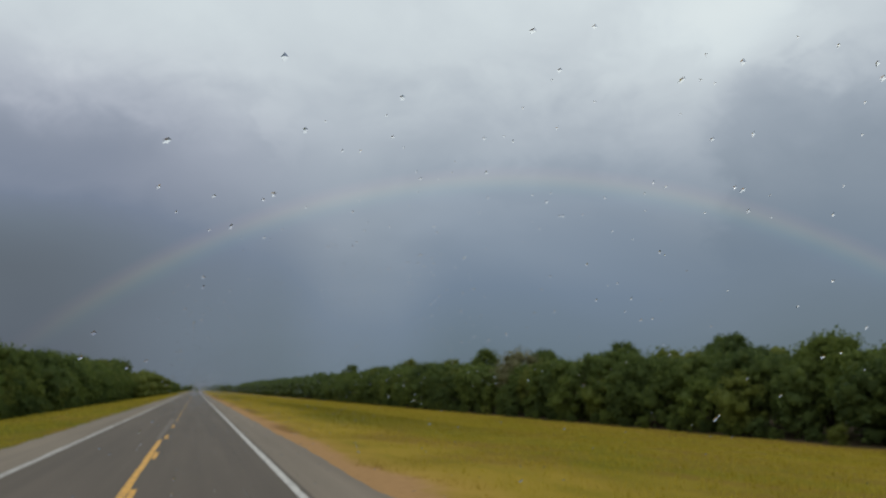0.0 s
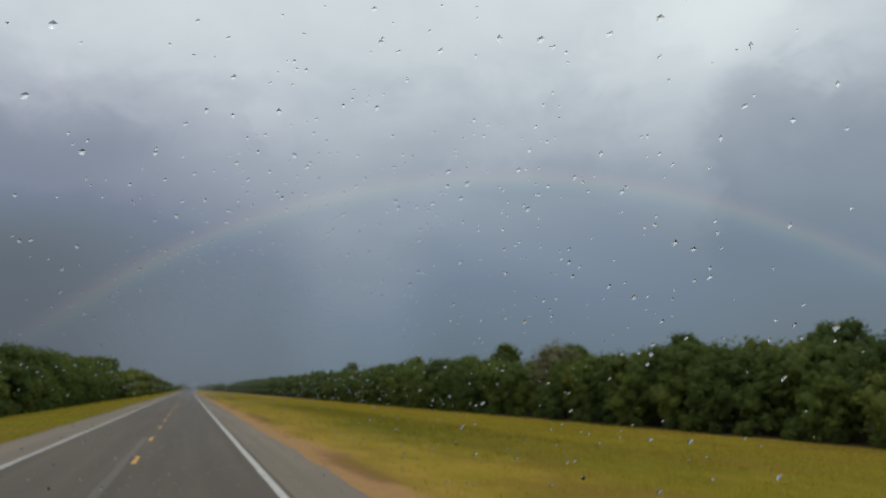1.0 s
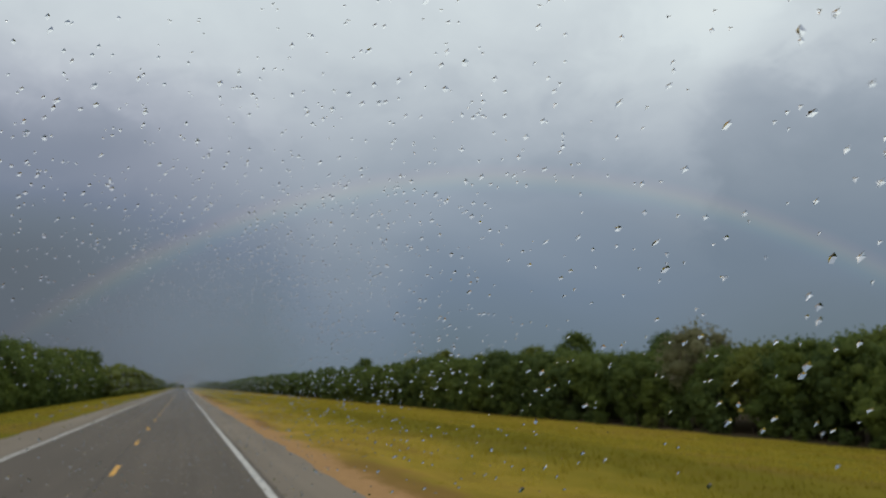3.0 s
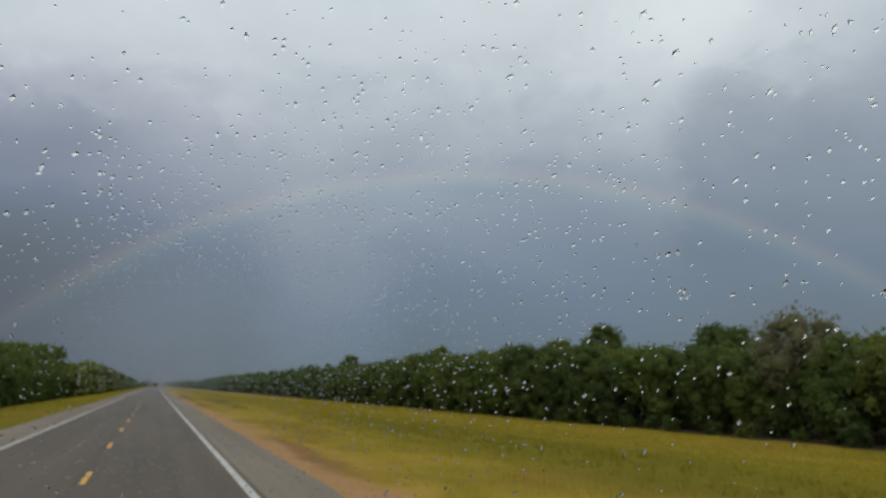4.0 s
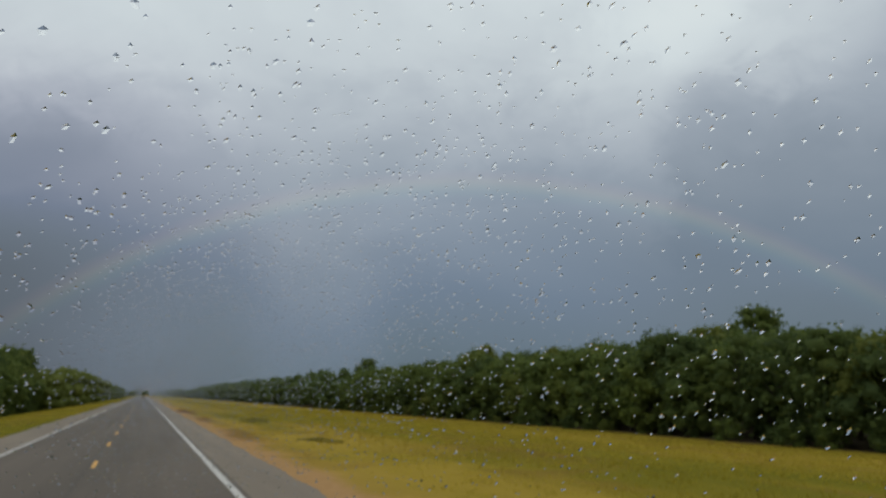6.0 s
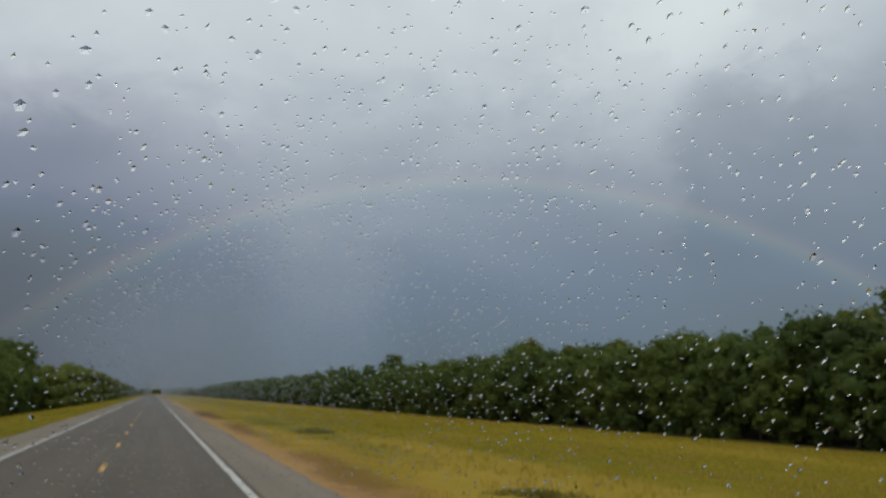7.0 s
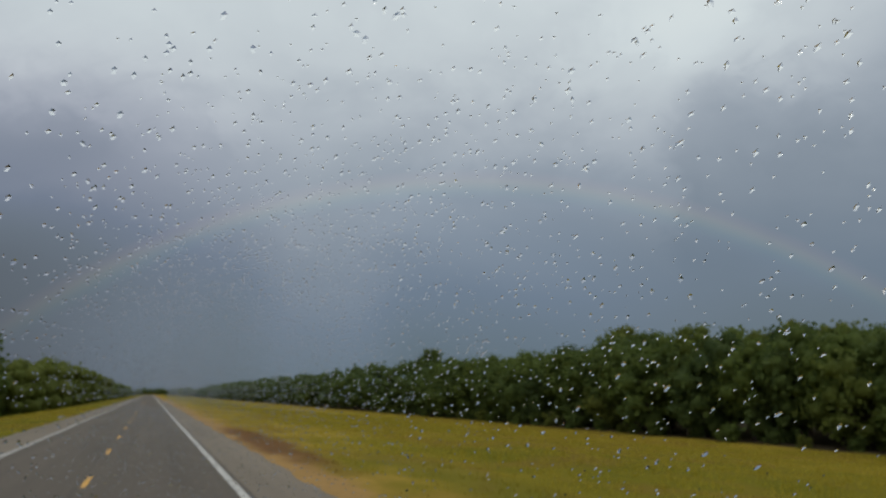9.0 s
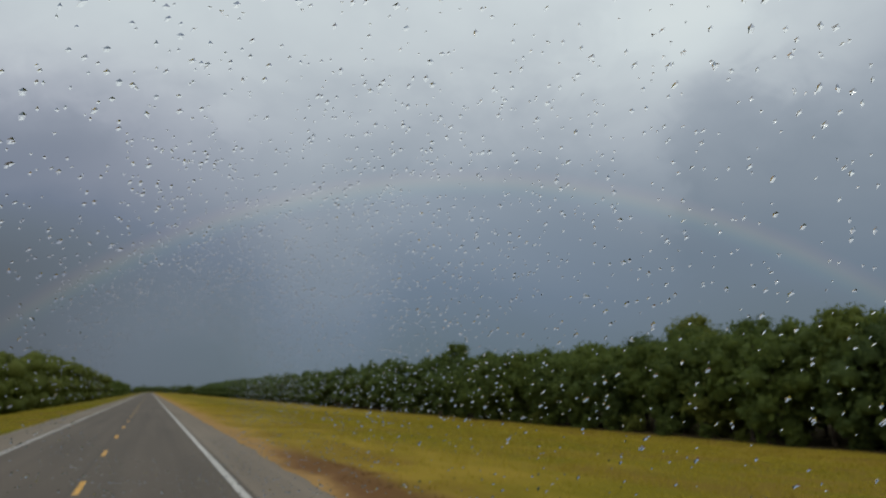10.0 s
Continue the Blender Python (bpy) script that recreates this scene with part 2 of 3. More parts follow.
M_WATER = bpy.data.materials.new("rain_water")
M_WATER.use_nodes = True
water = M_WATER.node_tree.nodes["Principled BSDF"]
for key, val in (("Base Color", (1, 1, 1, 1)), ("Roughness", 0.0), ("IOR", 1.33), ("Transmission Weight", 1.0)):
    water.inputs[key].default_value = val


# ---------------------------------------------------------------- helpers for meshes
def smooth(a, b, v):
    u = min(1.0, max(0.0, (v - a) / (b - a)))
    return u * u * (3 - 2 * u)


def land(x, y):
    """Height of the ground: the road lies on a low bank, the meadow falls away to the woods."""
    if x > 3.0:
        z = -0.06 - 3.25 * smooth(2.0, 62.0, x) ** 0.9
    elif x < -6.5:
        z = -0.06 - 2.8 * smooth(-6.5, -35.0, x)
    else:
        z = -0.06
    if x > 4.5 or x < -8:
        z += 0.10 * noise.noise((x * 0.16, y * 0.11, 3.0)) + 0.05 * noise.noise((x * 0.6, y * 0.5, 9.0))
    return z


def mesh_of(name, verts, faces, mat, flat=True):
    me = bpy.data.meshes.new(name)
    me.from_pydata([tuple(v) for v in verts], [], [tuple(f) for f in faces])
    me.materials.append(mat)
    if not flat:
        me.polygons.foreach_set("use_smooth", [True] * len(me.polygons))
    me.update()
    return me


def part(name, me, parent, label=""):
    ob = new(name, me)
    ob.parent = parent
    return tagged(ob, label) if label else ob


def slab(name, x0, x1, y0, y1, z0, z1, mat, step=0.0, jag=0.0, seed=1, only=""):
    """A flat slab along the road; its long edges (or the low or high one only) may wander by jag metres."""
    ja, jb = (0.0 if only == "high" else jag), (0.0 if only == "low" else jag)
    n = max(1, int((y1 - y0) / step)) if step else 1
    verts, faces = [], []
    for k in range(n + 1):
        y = y0 + (y1 - y0) * k / n
        a = x0 + ja * noise.noise((seed * 7.1, y * 0.35, 0.3)) + 0.4 * ja * noise.noise((seed * 3.1, y * 1.7, 5.3))
        b = x1 + jb * noise.noise((seed * 5.7, y * 0.35, 8.3)) + 0.4 * jb * noise.noise((seed * 9.1, y * 1.7, 2.3))
        verts += [(a, y, z1), (b, y, z1), (b, y, z0), (a, y, z0)]
    for k in range(n):
        i, j = 4 * k, 4 * k + 4
        faces += [(i, i + 1, j + 1, j), (i + 1, i + 2, j + 2, j + 1), (i + 3, i, j, j + 3)]
    faces += [(0, 3, 2, 1), (4 * n, 4 * n + 1, 4 * n + 2, 4 * n + 3)]
    return mesh_of(name, verts, faces, mat)


# ---------------------------------------------------------------- ground and road
def build_ground():
    xs = [-4600, -2500, -1200, -600, -300, -150, -90, -60, -45, -36, -30] + [x * 1.0 for x in range(-27, -6)]
    xs += [-6.5, 0, 3.0, 3.6, 4.2, 4.8, 5.4, 6, 6.7, 7.5] + [8.5 + k * 1.5 for k in range(36)] + [66, 72, 80, 95, 120, 160, 300, 600, 1200, 2500, 4600]
    ys = [-4600, -2000, -900, -400, -200, -120] + [-80 + 2.0 * k for k in range(301)] + [530 + 10 * k for k in range(60)] + [1200, 1400, 1700, 2200, 3000, 4600]
    verts = [(x, y, land(x, y)) for y in ys for x in xs]
    w = len(xs)
    faces = [(j * w + i, j * w + i + 1, (j + 1) * w + i + 1, (j + 1) * w + i) for j in range(len(ys) - 1) for i in range(w - 1)]
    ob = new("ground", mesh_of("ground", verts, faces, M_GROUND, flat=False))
    tagged(ob, "dry yellow-green roadside meadow falling away from the road", "ground", kind="structure")


ROAD_Y0, ROAD_Y1 = -160.0, 1480.0


def build_road():
    road = tagged(new("road", slab("road", -5.25, 2.25, ROAD_Y0, ROAD_Y1, -0.12, 0.0, M_LANE)),
                  "two-lane rural road of worn dark grey asphalt", "road", kind="structure")
    tagged(new("pavement_shoulder", slab("pavement_shoulder", 2.254, 3.85, ROAD_Y0, ROAD_Y1, -0.12, -0.003, M_SHOULDER, 0.6, 0.16, 2, "high")),
           "pale grey paved shoulder along the road, ragged outer edge", "shoulder", kind="structure")
    tagged(new("pavement_shoulder", slab("pavement_shoulder", -7.2, -5.254, ROAD_Y0, ROAD_Y1, -0.12, -0.003, M_SHOULDER, 0.6, 0.16, 3, "low")),
           "pale grey paved shoulder along the oncoming lane", "shoulder", kind="structure")
    part("edge_line", slab("edge_line", 1.925, 2.115, ROAD_Y0, ROAD_Y1, -0.004, 0.004, M_WHITE, 0.5, 0.012, 4), road, "white edge line")
    part("edge_line", slab("edge_line", -5.20, -4.96, ROAD_Y0, ROAD_Y1, -0.004, 0.004, M_WHITE_OLD, 0.5, 0.03, 5), road, "worn white edge line")
    part("solid_line", slab("solid_line", -1.78, -1.605, ROAD_Y0, 41.6, -0.004, 0.004, M_YELLOW, 0.3, 0.03, 6), road, "solid yellow line that ends")
    part("removed_line", slab("removed_line", -1.93, -1.70, 41.8, 70.0, -0.004, 0.002, M_GHOST, 0.4, 0.05, 8), road, "pale scar of a ground-off line")
    part("joint_seal", slab("joint_seal", -1.72, -1.61, 88.0, ROAD_Y1, -0.004, 0.002, M_SEAL, 0.6, 0.05, 9), road, "dark sealed joint along the middle")
    dash = slab("lane_dash", -0.065, 0.065, -1.55, 1.55, -0.004, 0.004, M_YELLOW, 0.15, 0.02, 7)
    y = 7.73 - 12.19 * 10
    while y < 700:
        d = part("lane_dash", dash, road)
        d.location = (-1.51, y, 0)
        y += 12.19
    return road


build_ground()
build_road()


# ---------------------------------------------------------------- trees
def limb(verts, faces, a, b, ra, rb, sides=6, bend=0.0, rng=random):
    a, b = Vector(a), Vector(b)
    axis = (b - a).normalized()
    u = axis.orthogonal().normalized()
    w = axis.cross(u)
    base, rings = len(verts), 3
    off = (u * rng.uniform(-1, 1) + w * rng.uniform(-1, 1)) * bend
    for k in range(rings):
        f = k / (rings - 1)
        c = a.lerp(b, f) + off * math.sin(math.pi * f)
        r = ra + (rb - ra) * f
        for s in range(sides):
            th = 2 * math.pi * s / sides
            verts.append(c + (u * math.cos(th) + w * math.sin(th)) * r)
    for k in range(rings - 1):
        for s in range(sides):
            p, q = base + k * sides + s, base + k * sides + (s + 1) % sides
            faces.append((p, q, q + sides, p + sides))


def spray(verts, faces, c, out, size, rng):
    """One small spray of leaves: an uneven bent four-cornered blade."""
    n = (Vector(out) * 0.8 + Vector((rng.gauss(0, 1), rng.gauss(0, 1), rng.gauss(0, 1) + 0.5)) * 0.9).normalized()
    u = n.orthogonal().normalized()
    u = (Matrix.Rotation(rng.uniform(0, 6.28), 3, n) @ u) * size
    w = n.cross(u)
    i = len(verts)
    verts += [c - u * rng.uniform(0.4, 0.7), c - w * rng.uniform(0.25, 0.5) + n * 0.08, c + u * rng.uniform(0.4, 0.7), c + w * rng.uniform(0.25, 0.5) - n * size * 0.15]
    faces.append((i, i + 1, i + 2, i + 3))


def crown_lobes(rng, height, width, low, count):
    """Rounded masses of leaves, spread evenly over a domed crown."""
    r0 = width * (0.205 if count < 20 else 0.18)
    bottom, top = height * low, height - r0 * 0.75
    mid, half = (bottom + top) * 0.5 + height * 0.02, (top - bottom) * 0.5
    lobes = [(Vector((0, 0, mid)), width * 0.26)]
    for k in range(count):
        u = 1 - 2 * (k + 0.5) / count
        th = 2.39996 * k + rng.uniform(-0.45, 0.45)
        reach = width * 0.33 * math.sqrt(1 - u * u) * rng.uniform(0.75, 1.12)
        lobes.append((Vector((reach * math.cos(th), reach * math.sin(th), mid + half * u * rng.uniform(0.82, 1.04))), r0 * rng.uniform(0.6, 1.35)))
    return lobes


def ball(n):
    b = bmesh.new()
    bmesh.ops.create_icosphere(b, subdivisions=n, radius=1.0)
    out = [v.co.copy() for v in b.verts], [[v.index for v in f.verts] for f in b.faces]
    b.free()
    return out


COARSE = ball(1)


def mass(verts, faces, c, r, rng, lump=COARSE):
    """The dense inside of a bough: an uneven lump under the sprays."""
    i, k = len(verts), rng.uniform(0, 50)
    for v in lump[0]:
        f = r * (1 + 0.6 * noise.noise(v * 1.6 + Vector((k, 0, 0))) + 0.35 * noise.noise(v * 3.7 + Vector((0, k, 0))))
        verts.append(c + Vector((v.x, v.y, v.z * 0.82)) * f)
    faces += [tuple(i + q for q in f) for f in lump[1]]


def make_tree(seed, height, width, low, sprays, size, leaf=None, wood=None, label="", lobes=26, thin=0.0):
    rng = random.Random(seed)
    ls = crown_lobes(rng, height, width, low, lobes)
    tv, tf = [], []
    lean = Vector((rng.uniform(-0.4, 0.4), rng.uniform(-0.4, 0.4), height * 0.62))
    limb(tv, tf, (0, 0, -0.5), lean, height * 0.022, height * 0.010, 7, 0.15, rng)
    lv, lf = [], []
    for c, r in ls:
        start = lean * rng.uniform(0.35, 0.95)
        limb(lv, lf, start, c + Vector((0, 0, r * 0.4)), height * 0.008, height * 0.0022, 4, 0.4, rng)
        if thin:
            for _ in range(5):
                tip = c + Vector((rng.gauss(0, 1), rng.gauss(0, 1), rng.gauss(0.4, 0.8))).normalized() * r * 1.1
                limb(lv, lf, c, tip, height * 0.0035, height * 0.0012, 4, 0.2, rng)
    cv, cf = [], []
    for c, r in ls:
        mass(cv, cf, c, r * (0.5 if thin else 0.58), rng, COARSE)
    total = sum(r * r for _, r in ls)
    for c, r in ls:
        for _ in range(int(sprays * r * r / total)):
            out = Vector((rng.gauss(0, 1), rng.gauss(0, 1), rng.gauss(0.15, 1))).normalized()
            d = r * rng.uniform(0.5, 1.12) * (1 + 0.25 * noise.noise(out * 2.3 + c))
            spray(cv, cf, c + Vector((out.x, out.y, out.z * 0.8)) * d, out, size * rng.uniform(0.6, 1.25), rng)
    meshes = (mesh_of("trunk", tv, tf, wood or M_BARK, False), mesh_of("branchwork", lv, lf, wood or M_BARK, False), mesh_of("crown", cv, cf, leaf or M_LEAF, False))
    return (*meshes, label, max(v.z for v in cv))


def plant(kind, x, y, top, turn=0.0, sink=0.1):
    """A tree whose highest leaves reach the height top."""
    trunk, limbs, crown, label, tall = kind
    ob = new("tree")
    part("trunk", trunk, ob)
    part("branchwork", limbs, ob)
    part("crown", crown, ob)
    tagged(ob, label, "tree", "trees of the roadside woods")
    foot = land(x, y) - sink
    ob.matrix_basis = pose(x, y, foot, 0, 0, turn) @ Matrix.Scale((top - foot) / tall, 4)
    return ob


OAK = "broad dark green oak at the edge of the woods"
TALL = "tall green tree rising above the woods"
YOUNG = "low bushy green tree on the meadow's edge"
KINDS = [make_tree(11, 13.0, 11.0, 0.24, 1700, 0.54, label=OAK), make_tree(12, 12.0, 10.0, 0.22, 1700, 0.53, label=OAK),
         make_tree(13, 14.0, 11.5, 0.28, 1700, 0.55, label=OAK), make_tree(14, 12.5, 12.0, 0.24, 1700, 0.55, label=OAK)]
BACKS = [make_tree(15, 13.0, 11.0, 0.3, 1250, 0.6, label=OAK), make_tree(16, 13.0, 12.0, 0.3, 1250, 0.6, label=OAK)]
TALLS = [make_tree(21, 16.0, 10.0, 0.36, 1900, 0.52, label=TALL), make_tree(22, 16.0, 11.5, 0.34, 1900, 0.53, label=TALL)]
LOWS = [make_tree(31, 9.0, 9.5, 0.06, 1500, 0.54, label=YOUNG), make_tree(32, 8.0, 8.5, 0.05, 1500, 0.53, label=YOUNG)]
SHRUBS = [make_tree(51, 3.6, 5.0, 0.02, 832, 0.29, label="", lobes=7), make_tree(52, 2.8, 4.2, 0.0, 736, 0.28, label="", lobes=6)]
GREY = make_tree(41, 15.6, 12.4, 0.28, 3000, 0.46, M_LEAF_DRY, M_BARK_PALE, "half-bare grey tree with a pale forked trunk", 16, 1.0)

rng = random.Random(5)
# the tops that stand out of the woods to the right of the road: x, y, height
for x, y, top in ((72, 88, 9.9), (79, 117, 11.2), (82, 125, 11.4), (85, 164, 12.5), (78, 158, 10.6), (67, 263, 11.4), (78, 267, 12.2), (91, 274, 16.1), (98, 237, 13.4), (99, 243, 14.6),
                  (104, 252, 15.0), (86, 314, 13.4), (67.5, 337, 11.4), (92, 347, 13.3), (76, 362, 12.4), (98, 408, 17.2), (93, 401, 15.2), (88, 518, 17.3)):
    plant(rng.choice(TALLS), x, y, top, rng.uniform(0, 360))
plant(GREY, 70.9, 190.6, 12.6, 40)


def canopy(x, y):
    """Height of the closed treetops, as it would be 72 m from the road."""
    h = np.interp(y, (26, 80, 100, 130, 160, 178, 200, 225, 245, 300, 340, 380, 430, 470), (7.5, 7.5, 8.0, 9.2, 9.3, 8.5, 8.4, 9.1, 10.2, 10.4, 11.0, 10.9, 10.5, 10.8))
    return 2.25 + (float(h) - 2.25) * x / 72


for row, (x0, step, kinds, lo, hi) in enumerate(((66.5, 11.0, LOWS, -4.2, -1.4), (68.0, 6.4, KINDS, -0.9, 0.5), (76.5, 7.4, BACKS, -0.9, 0.5))):
    y = 26.0 + row * 2.0
    while y < 450:
        x = x0 + rng.uniform(-1.6, 1.6)
        lower = 4.6 - row * 1.6 if row < 2 and 183 < y < 199 else 0.0
        plant(rng.choice(kinds), x, y, canopy(x, y) + rng.uniform(lo, hi) - lower, rng.uniform(0, 360))
        y += step * rng.uniform(0.8, 1.2)


def bush(x, y, s, turn):
    _, wood, crown, _, _ = rng.choice(SHRUBS)
    ob = new("bush")
    part("branchwork", wood, ob)
    part("crown", crown, ob)
    tagged(ob, "dense dark green bush at the foot of the woods", "bush", "bushes along the woods")
    ob.matrix_basis = pose(x, y, land(x, y) - 0.1, 0, 0, turn) @ Matrix.Scale(s, 4)


y = 30.0
while y < 500:
    bush(63.4 + rng.uniform(-1.2, 1.2), y, rng.uniform(0.45, 0.85), rng.uniform(0, 360))
    y += rng.uniform(4.0, 9.0)
y = 140.0
while y < 470:
    bush(-30.6 + rng.uniform(-0.9, 0.9), y, rng.uniform(0.6, 1.2), rng.uniform(0, 360))
    y += rng.uniform(4.0, 9.0)
# across the road
for row, (x0, step, kinds, lo, hi) in enumerate(((-34.0, 9.0, LOWS, -6.0, -3.0), (-36.5, 8.6, KINDS, -1.4, 0.4), (-43.0, 11.0, BACKS, -1.6, 0.0))):
    y = 136.0 + row * 3
    while y < 428:
        tops = float(np.interp(y, (136, 180, 220, 250, 300, 366, 424, 462), (12.0, 12.1, 11.7, 12.4, 13.8, 14.0, 15.6, 15.8)))
        plant(rng.choice(kinds), x0 + rng.uniform(-1.5, 1.5), y, tops + rng.uniform(lo, hi), rng.uniform(0, 360))
        y += step * rng.uniform(0.85, 1.15)
# the tall trees that close this stand, before the woods drop
for x, y, top in ((-36.0, 438.0, 16.9), (-35.4, 430.0, 16.2), (-41.0, 434.0, 16.6)):
    plant(rng.choice(KINDS), x, y, top, rng.uniform(0, 360))


def far_woods(name, places, label, size=1.15, sprays=100):
    """Woods too far off to tell the trees apart: crowns of coarse leaf clumps on thin trunks."""
    r = random.Random(len(places))
    cv, cf = [], []
    for x, y, h in places:
        w = h * r.uniform(0.7, 0.85)
        base = Vector((x, y, land(x, y)))
        for c, rad in crown_lobes(r, h, w, 0.06, 6):
            mass(cv, cf, base + c, rad * 0.95, r, COARSE)
            for _ in range(int(sprays / 7)):
                out = Vector((r.gauss(0, 1), r.gauss(0, 1), r.gauss(0.1, 1))).normalized()
                spray(cv, cf, base + c + out * rad * 1.2 * r.uniform(0.75, 1.0), out, size * h / 13 * r.uniform(0.7, 1.3), r)
    ob = new(name, mesh_of(name, cv, cf, M_LEAF, False))
    tagged(ob, label, "woods", kind="stuff")


rf = random.Random(9)
far_woods("distant_woods", [(x0 + rf.uniform(-3, 3), y + rf.uniform(-4, 4), rf.uniform(lo, hi)) for x0, lo, hi in ((64, 10, 13), (72, 13.2, 16.4)) for y in (*range(454, 800, 9), *range(800, 1500, 5))],
          "dark green woods receding along the right of way")
far_woods("distant_woods", [(x0 + rf.uniform(-2, 2), y + rf.uniform(-3, 3), 2.6 + k * rf.uniform(0.9, 1.04) * float(np.interp(y, (436, 477, 530, 584, 650, 750, 900), (9.2, 11.3, 13.0, 14.0, 14.6, 13.4, 13.4))))
                            for x0, k in ((-28.5, 0.86), (-33.0, 1.0)) for y in range(470 if x0 < -30 else 440, 900, 7)],
          "dark green woods receding beyond the oncoming lane", 1.0, 110)
far_woods("backdrop_woods", [(x + rf.uniform(-2, 2), 1520 + rf.uniform(-12, 12) + row * 20, (rf.uniform(9, 12) + 3 * row) * (0.75 if abs(x) < 30 else 1.0)) for row in range(2) for x in (*range(-420, -120, 9), *range(-120, 160, 4), *range(160, 620, 9))],
          "low blue-green line of woods on the horizon", 1.6, 30)
# woods added behind the start, out of view, only for reflections
far_woods("backdrop_woods", [(x + rf.uniform(-4, 4), y + rf.uniform(-5, 5), rf.uniform(10, 14)) for x in (-46, -37, 67, 80) for y in range(-190, 20, 9)],
          "unseen dark green woods behind along the road, added for reflections", 1.0, 60)
far_woods("deep_woods", [(x + rf.uniform(-4, 4), y + rf.uniform(-4, 4), rf.uniform(10.5, 13.0)) for x, gap in ((84, 7), (92, 9), (102, 12), (113, 14)) for y in range(24, 1000, gap)],
          "dark green inner woods behind the row of oaks", 1.0, 40)
far_woods("deep_woods", [(x + rf.uniform(-4, 4), y + rf.uniform(-4, 4), rf.uniform(11.5, 13.0)) for x in (-50, -60) for y in range(130, 900, 10)],
          "dark green inner woods beyond the oncoming lane", 1.0, 40)
far_woods("distant_woods", [(-29 + rf.uniform(-3, 3), y + rf.uniform(-3, 3), rf.uniform(11.0, 14.0)) for y in range(900, 1500, 8)],
          "low dark woods far down the road", 1.0, 90)


# ---------------------------------------------------------------- grass and windscreen drops
def build_grass(name, x0, x1, y0, y1, count, label, keep):
    """Tufts of four bent blades, thicker near the road, coarser towards the woods."""
    r = np.random.default_rng(len(name) + count)
    x = x0 + (x1 - x0) * r.random(count) ** 1.25
    y = r.uniform(y0, y1, count)
    verts, faces = [], []
    for px, py in zip(x.tolist(), y.tolist()):
        dens = noise.noise((px * 0.25, py * 0.18, 1.7)) + 0.5 * noise.noise((px * 0.9, py * 0.6, 4.1))
        if dens < keep(px):
            continue
        z = land(px, py)
        grown = (0.07 + 0.15 * smooth(4.5, 12.0, abs(px))) * (1.0 + 0.6 * dens)
        for _ in range(4):
            th = r.uniform(0, 6.283)
            h, lean, w = grown * r.uniform(0.5, 1.15), grown * r.uniform(0.3, 1.1), r.uniform(0.008, 0.014) + 0.0006 * abs(px)
            bx, by = px + r.uniform(-0.2, 0.2), py + r.uniform(-0.2, 0.2)
            c, s = math.cos(th), math.sin(th)
            i = len(verts)
            verts += [(bx - s * w, by + c * w, z - 0.02), (bx + s * w, by - c * w, z - 0.02), (bx + c * lean, by + s * lean, z + h)]
            faces.append((i, i + 1, i + 2))
    ob = new(name, mesh_of(name, verts, faces, M_BLADES))
    tagged(ob, label, "grass", kind="stuff")


build_grass("meadow_grass", 4.6, 60, 8, 440, 52000, "dry yellow-green meadow grass beside the road", lambda x: 0.6 - 0.5 * (x - 4.6))
build_grass("verge_grass", -7.6, -31, 30, 430, 17000, "yellow-green grass along the far verge", lambda x: -0.4)


def weed_meshes(seed, wide, tall):
    """A clump of rank weeds: bent leaf blades and a few upright stalks with seed heads."""
    r = random.Random(seed)
    bv, bf, sv, sf = [], [], [], []
    for _ in range(300):
        d, th = wide * r.random() ** 0.7, r.uniform(0, 6.283)
        x, y = d * math.cos(th), d * math.sin(th) * 1.6
        h, lean, w, a = tall * r.uniform(0.3, 1.0) * (1 - 0.75 * (d / wide) ** 2), r.uniform(0.15, 0.5), r.uniform(0.012, 0.03), r.uniform(0, 6.283)
        c, q = math.cos(a), math.sin(a)
        i = len(bv)
        bv += [(x - q * w, y + c * w, -0.05), (x + q * w, y - c * w, -0.05), (x + c * lean * 0.4 + q * w, y + q * lean * 0.4 - c * w, h * 0.65),
               (x + c * lean * 0.4 - q * w, y + q * lean * 0.4 + c * w, h * 0.65), (x + c * lean, y + q * lean, h * 0.9)]
        bf += [(i, i + 1, i + 2, i + 3), (i + 3, i + 2, i + 4)]
    for _ in range(6):
        d, th = wide * 0.7 * r.random(), r.uniform(0, 6.283)
        foot = Vector((d * math.cos(th), d * math.sin(th) * 1.5, -0.05))
        tip = foot + Vector((r.uniform(-0.1, 0.1), r.uniform(-0.1, 0.1), tall * r.uniform(0.9, 1.25)))
        limb(sv, sf, foot, tip, 0.006, 0.004, 4, 0.03, r)
        limb(sv, sf, tip, tip + Vector((0.01, 0.01, 0.14)), 0.018, 0.006, 5, 0.01, r)
    return mesh_of("foliage", bv, bf, M_WEED), mesh_of("stalk", sv, sf, M_BARK_PALE)


WEEDS = [weed_meshes(61, 1.2, 0.34), weed_meshes(62, 0.9, 0.28)]
for k, (x, y, s) in enumerate(((9.7, 242.0, 1.2), (8.6, 205.0, 1.1), (9.1, 240.5, 0.9))):
    weed = tagged(new("weed_clump"), "rank green-brown clump of roadside weeds on the meadow", "weeds", "weed clumps on the meadow")
    tagged(part("foliage", WEEDS[k % 2][0], weed), kind="stuff")
    tagged(part("stalk", WEEDS[k % 2][1], weed, "dry upright seed stalks"), kind="stuff")
    weed.matrix_basis = pose(x, y, land(x, y), 0, 0, 37 * k) @ Matrix.Scale(s, 4)


DROPS, RAKE = 0.9, 35.0


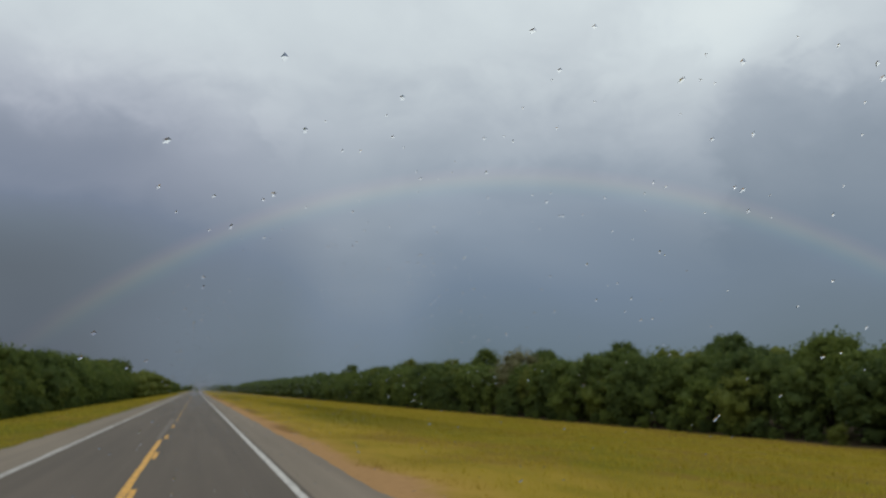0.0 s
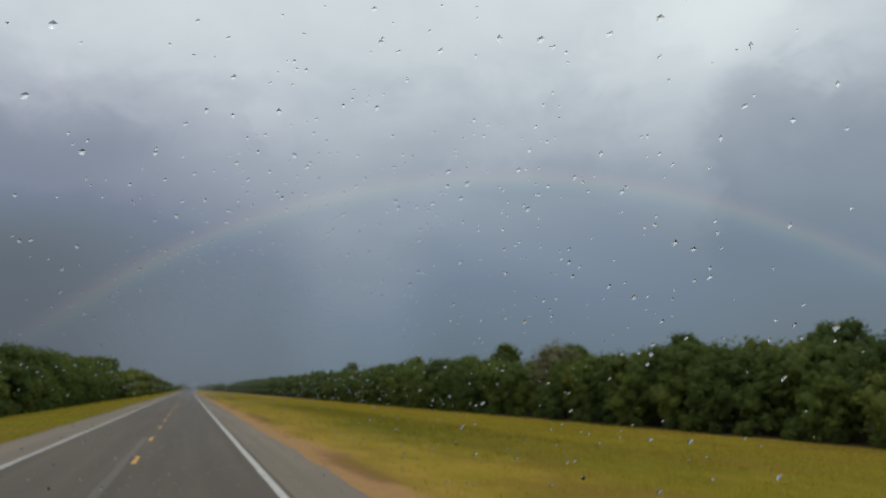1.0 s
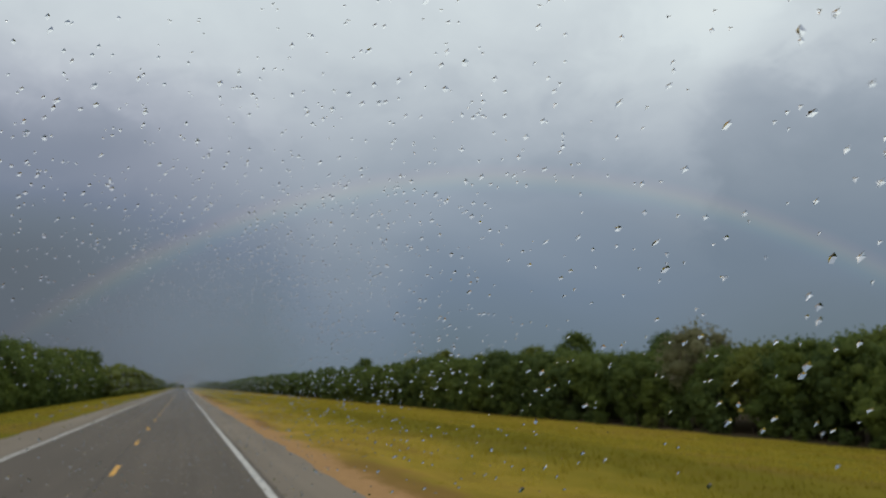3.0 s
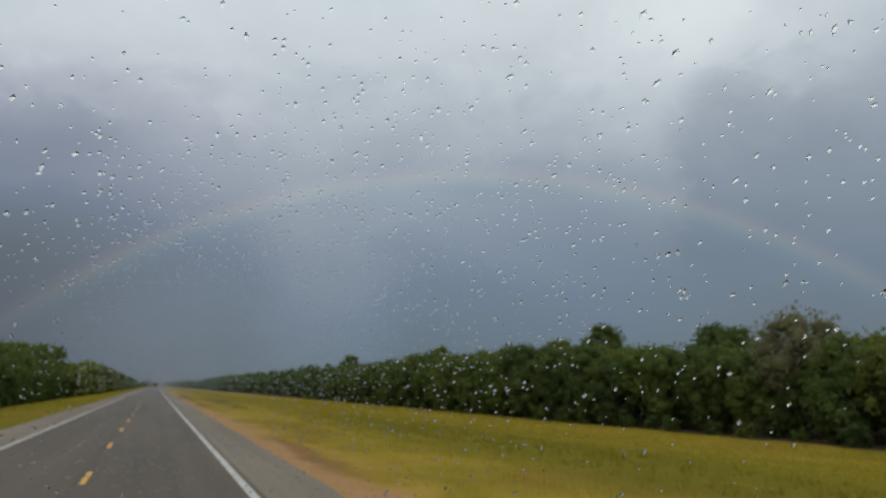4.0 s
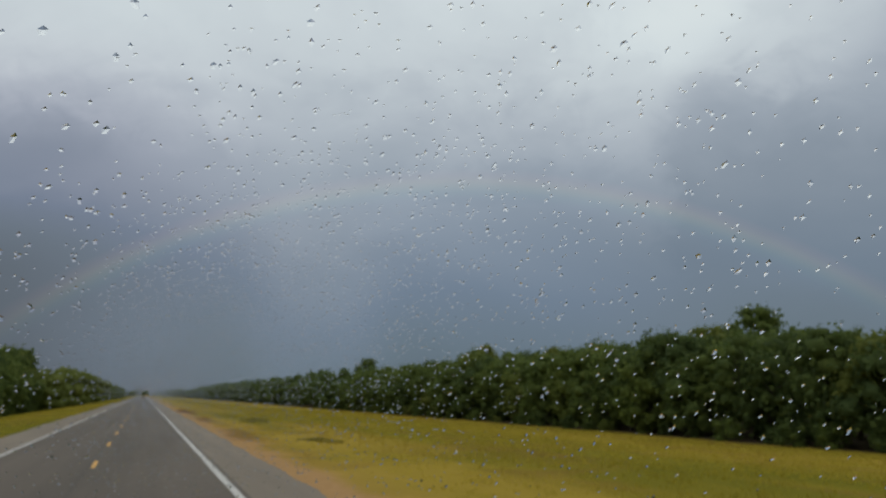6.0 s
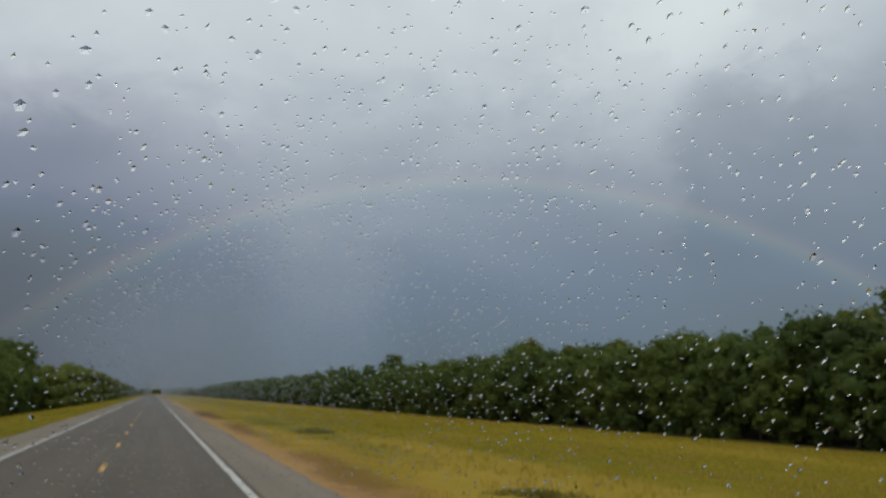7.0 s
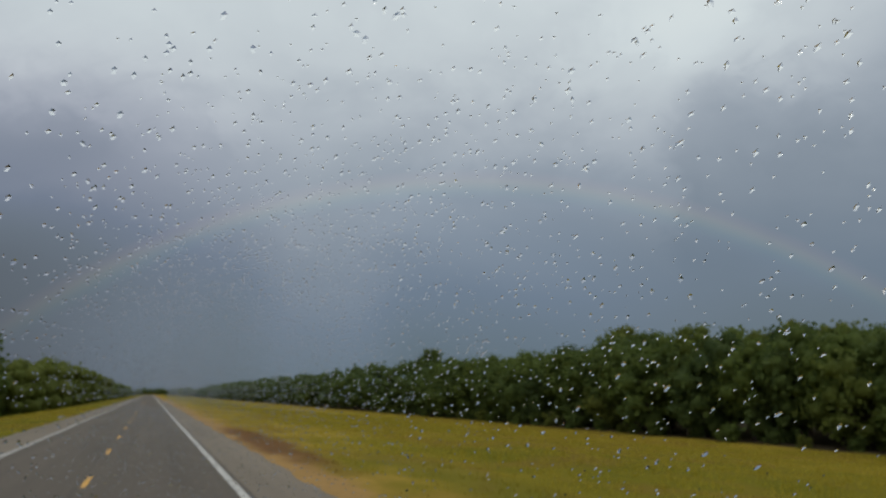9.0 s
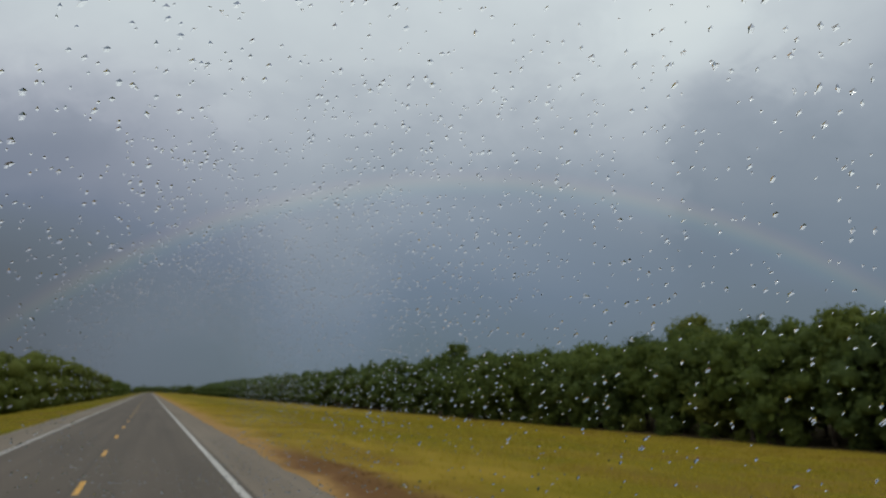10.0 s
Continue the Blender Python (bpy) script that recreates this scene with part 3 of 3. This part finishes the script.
def build_windscreen_drops():
    """Stand-in for drops on a windscreen: raindrops hung in the air round the lane's line of sight, thicker further on.
    """
    r = np.random.default_rng(3)
    n = 1820000
    y = r.uniform(0.6, 272.0, n)
    phi = r.uniform(-2.90, 3.25, n)
    dist = r.uniform(0.30, 0.46, n) * np.interp(phi, [0.7, 1.5], [1.45, 1.0])
    # wide of the lane the drops stand closer together and are finer, over the oncoming side they are few and large
    turn = np.array([-2.90, -1.57, -0.80, -0.30, -0.1, 0.0, 0.3, 0.5, 0.8, 1.2, 1.57, 2.0, 2.6, 3.25])
    share = np.interp(phi, turn, [0.06, 0.08, 0.16, 0.38, 0.62, 0.70, 1.0, 1.0, 0.70, 0.42, 0.30, 0.19, 0.09, 0.06])
    size = dist * np.interp(phi, turn, [0.0115, 0.0105, 0.0075, 0.0054, 0.0054, 0.0053, 0.0053, 0.0053, 0.0061, 0.0072, 0.0086, 0.0096, 0.0115, 0.0115]) * (0.55 + 0.75 * r.random(n) ** 2.2)
    thick = np.interp(y, [0, 40, 110, 200, 272], [0.07, 0.36, 0.78, 1.0, 1.0])
    k = r.random(n) < thick * share * DROPS
    x, y, z, size = (dist * np.cos(phi))[k], y[k], (EYE + dist * np.sin(phi))[k], size[k]
    n = len(x)
    # each drop is a low dome, flat behind, raked as on a windscreen: the finest with three sides, small ones with four
    # or five, larger ones rounder
    c, q = math.cos(radians(RAKE)), math.sin(radians(RAKE))
    raked = np.array([(1, 0, 0), (0, c, q), (0, -q, c)])
    th = np.arange(5) * math.pi / 2.5 + 0.4
    corner = np.array([*((math.cos(a) + 0.15 * math.sin(a), 0.0, 1.15 * math.sin(a)) for a in th), (0, 0.48, 0.12)]) @ raked
    tri = np.array([((k + 1) % 5, k, 5) for k in range(5)] + [(0, k, k + 1) for k in range(1, 4)])
    corner_0 = np.array([(1, 0, 0.1), (0.1, 0, 1.15), (-1, 0, -0.1), (-0.1, 0, -1.15), (0, 0.48, 0.12)]) @ raked
    tri_0 = np.array([((k + 1) % 4, k, 4) for k in range(4)] + [(0, 1, 2), (0, 2, 3)])
    corner_f = np.array([(1.05, 0, 0.75), (-1.05, 0, 0.65), (0.15, 0, -1.2), (0, 0.48, 0.12)]) @ raked
    tri_f = np.array([(1, 0, 3), (2, 1, 3), (0, 2, 3), (0, 1, 2)])
    th = np.arange(8) * math.pi / 4
    rim = [(math.cos(a) + 0.18 * math.sin(a), 0.0, 1.15 * math.sin(a)) for a in th]
    corner_2 = np.array(rim + [(p * 0.66, 0.34, w * 0.66 + 0.06) for p, _, w in rim] + [(0, 0.44, 0.10)]) @ raked
    tri_2 = [(0, k, k + 1) for k in range(1, 7)]
    for k in range(8):
        m = (k + 1) % 8
        tri_2 += [(m, k, 8 + m), (8 + m, k, 8 + k), (8 + m, 8 + k, 16)]
    tri_2 = np.array(tri_2)
    big, tiny, finest = size > 0.0070, size < 0.0040, size < 0.0021
    wide, tall, slant = r.uniform(0.75, 1.3, n), r.uniform(0.75, 1.4, n), r.normal(0.15, 0.3, n)
    cos, ids, base = [], [], 0
    for pick, cs, ts in ((finest, corner_f, tri_f), (tiny & ~finest, corner_0, tri_0), (~big & ~tiny, corner, tri), (big, corner_2, tri_2)):
        m = int(pick.sum())
        body = cs[None] * size[pick][:, None, None] * np.stack([wide[pick], np.ones(m), tall[pick]], 1)[:, None, :]
        body[:, :, 0] += body[:, :, 2] * slant[pick][:, None]
        cos.append((np.stack([x, y, z], 1)[pick][:, None, :] + body).reshape(-1))
        ids.append((ts[None] + base + len(cs) * np.arange(m)[:, None, None]).reshape(-1))
        base += len(cs) * m
    co, idx = np.concatenate(cos), np.concatenate(ids)
    count = len(idx) // 3
    me = bpy.data.meshes.new("rain")
    me.vertices.add(base)
    me.vertices.foreach_set("co", co.astype(np.float32))
    me.loops.add(len(idx))
    me.loops.foreach_set("vertex_index", idx.astype(np.int32))
    me.polygons.add(count)
    me.polygons.foreach_set("loop_start", np.arange(0, 3 * count, 3, dtype=np.int32))
    me.polygons.foreach_set("loop_total", np.full(count, 3, dtype=np.int32))
    me.polygons.foreach_set("use_smooth", np.zeros(count, dtype=bool))
    me.update(calc_edges=True)
    me.materials.append(M_WATER)
    tagged(new("rain", me), "clear raindrops hung over the lane in place of windscreen drops", "rain", kind="stuff")


build_windscreen_drops()
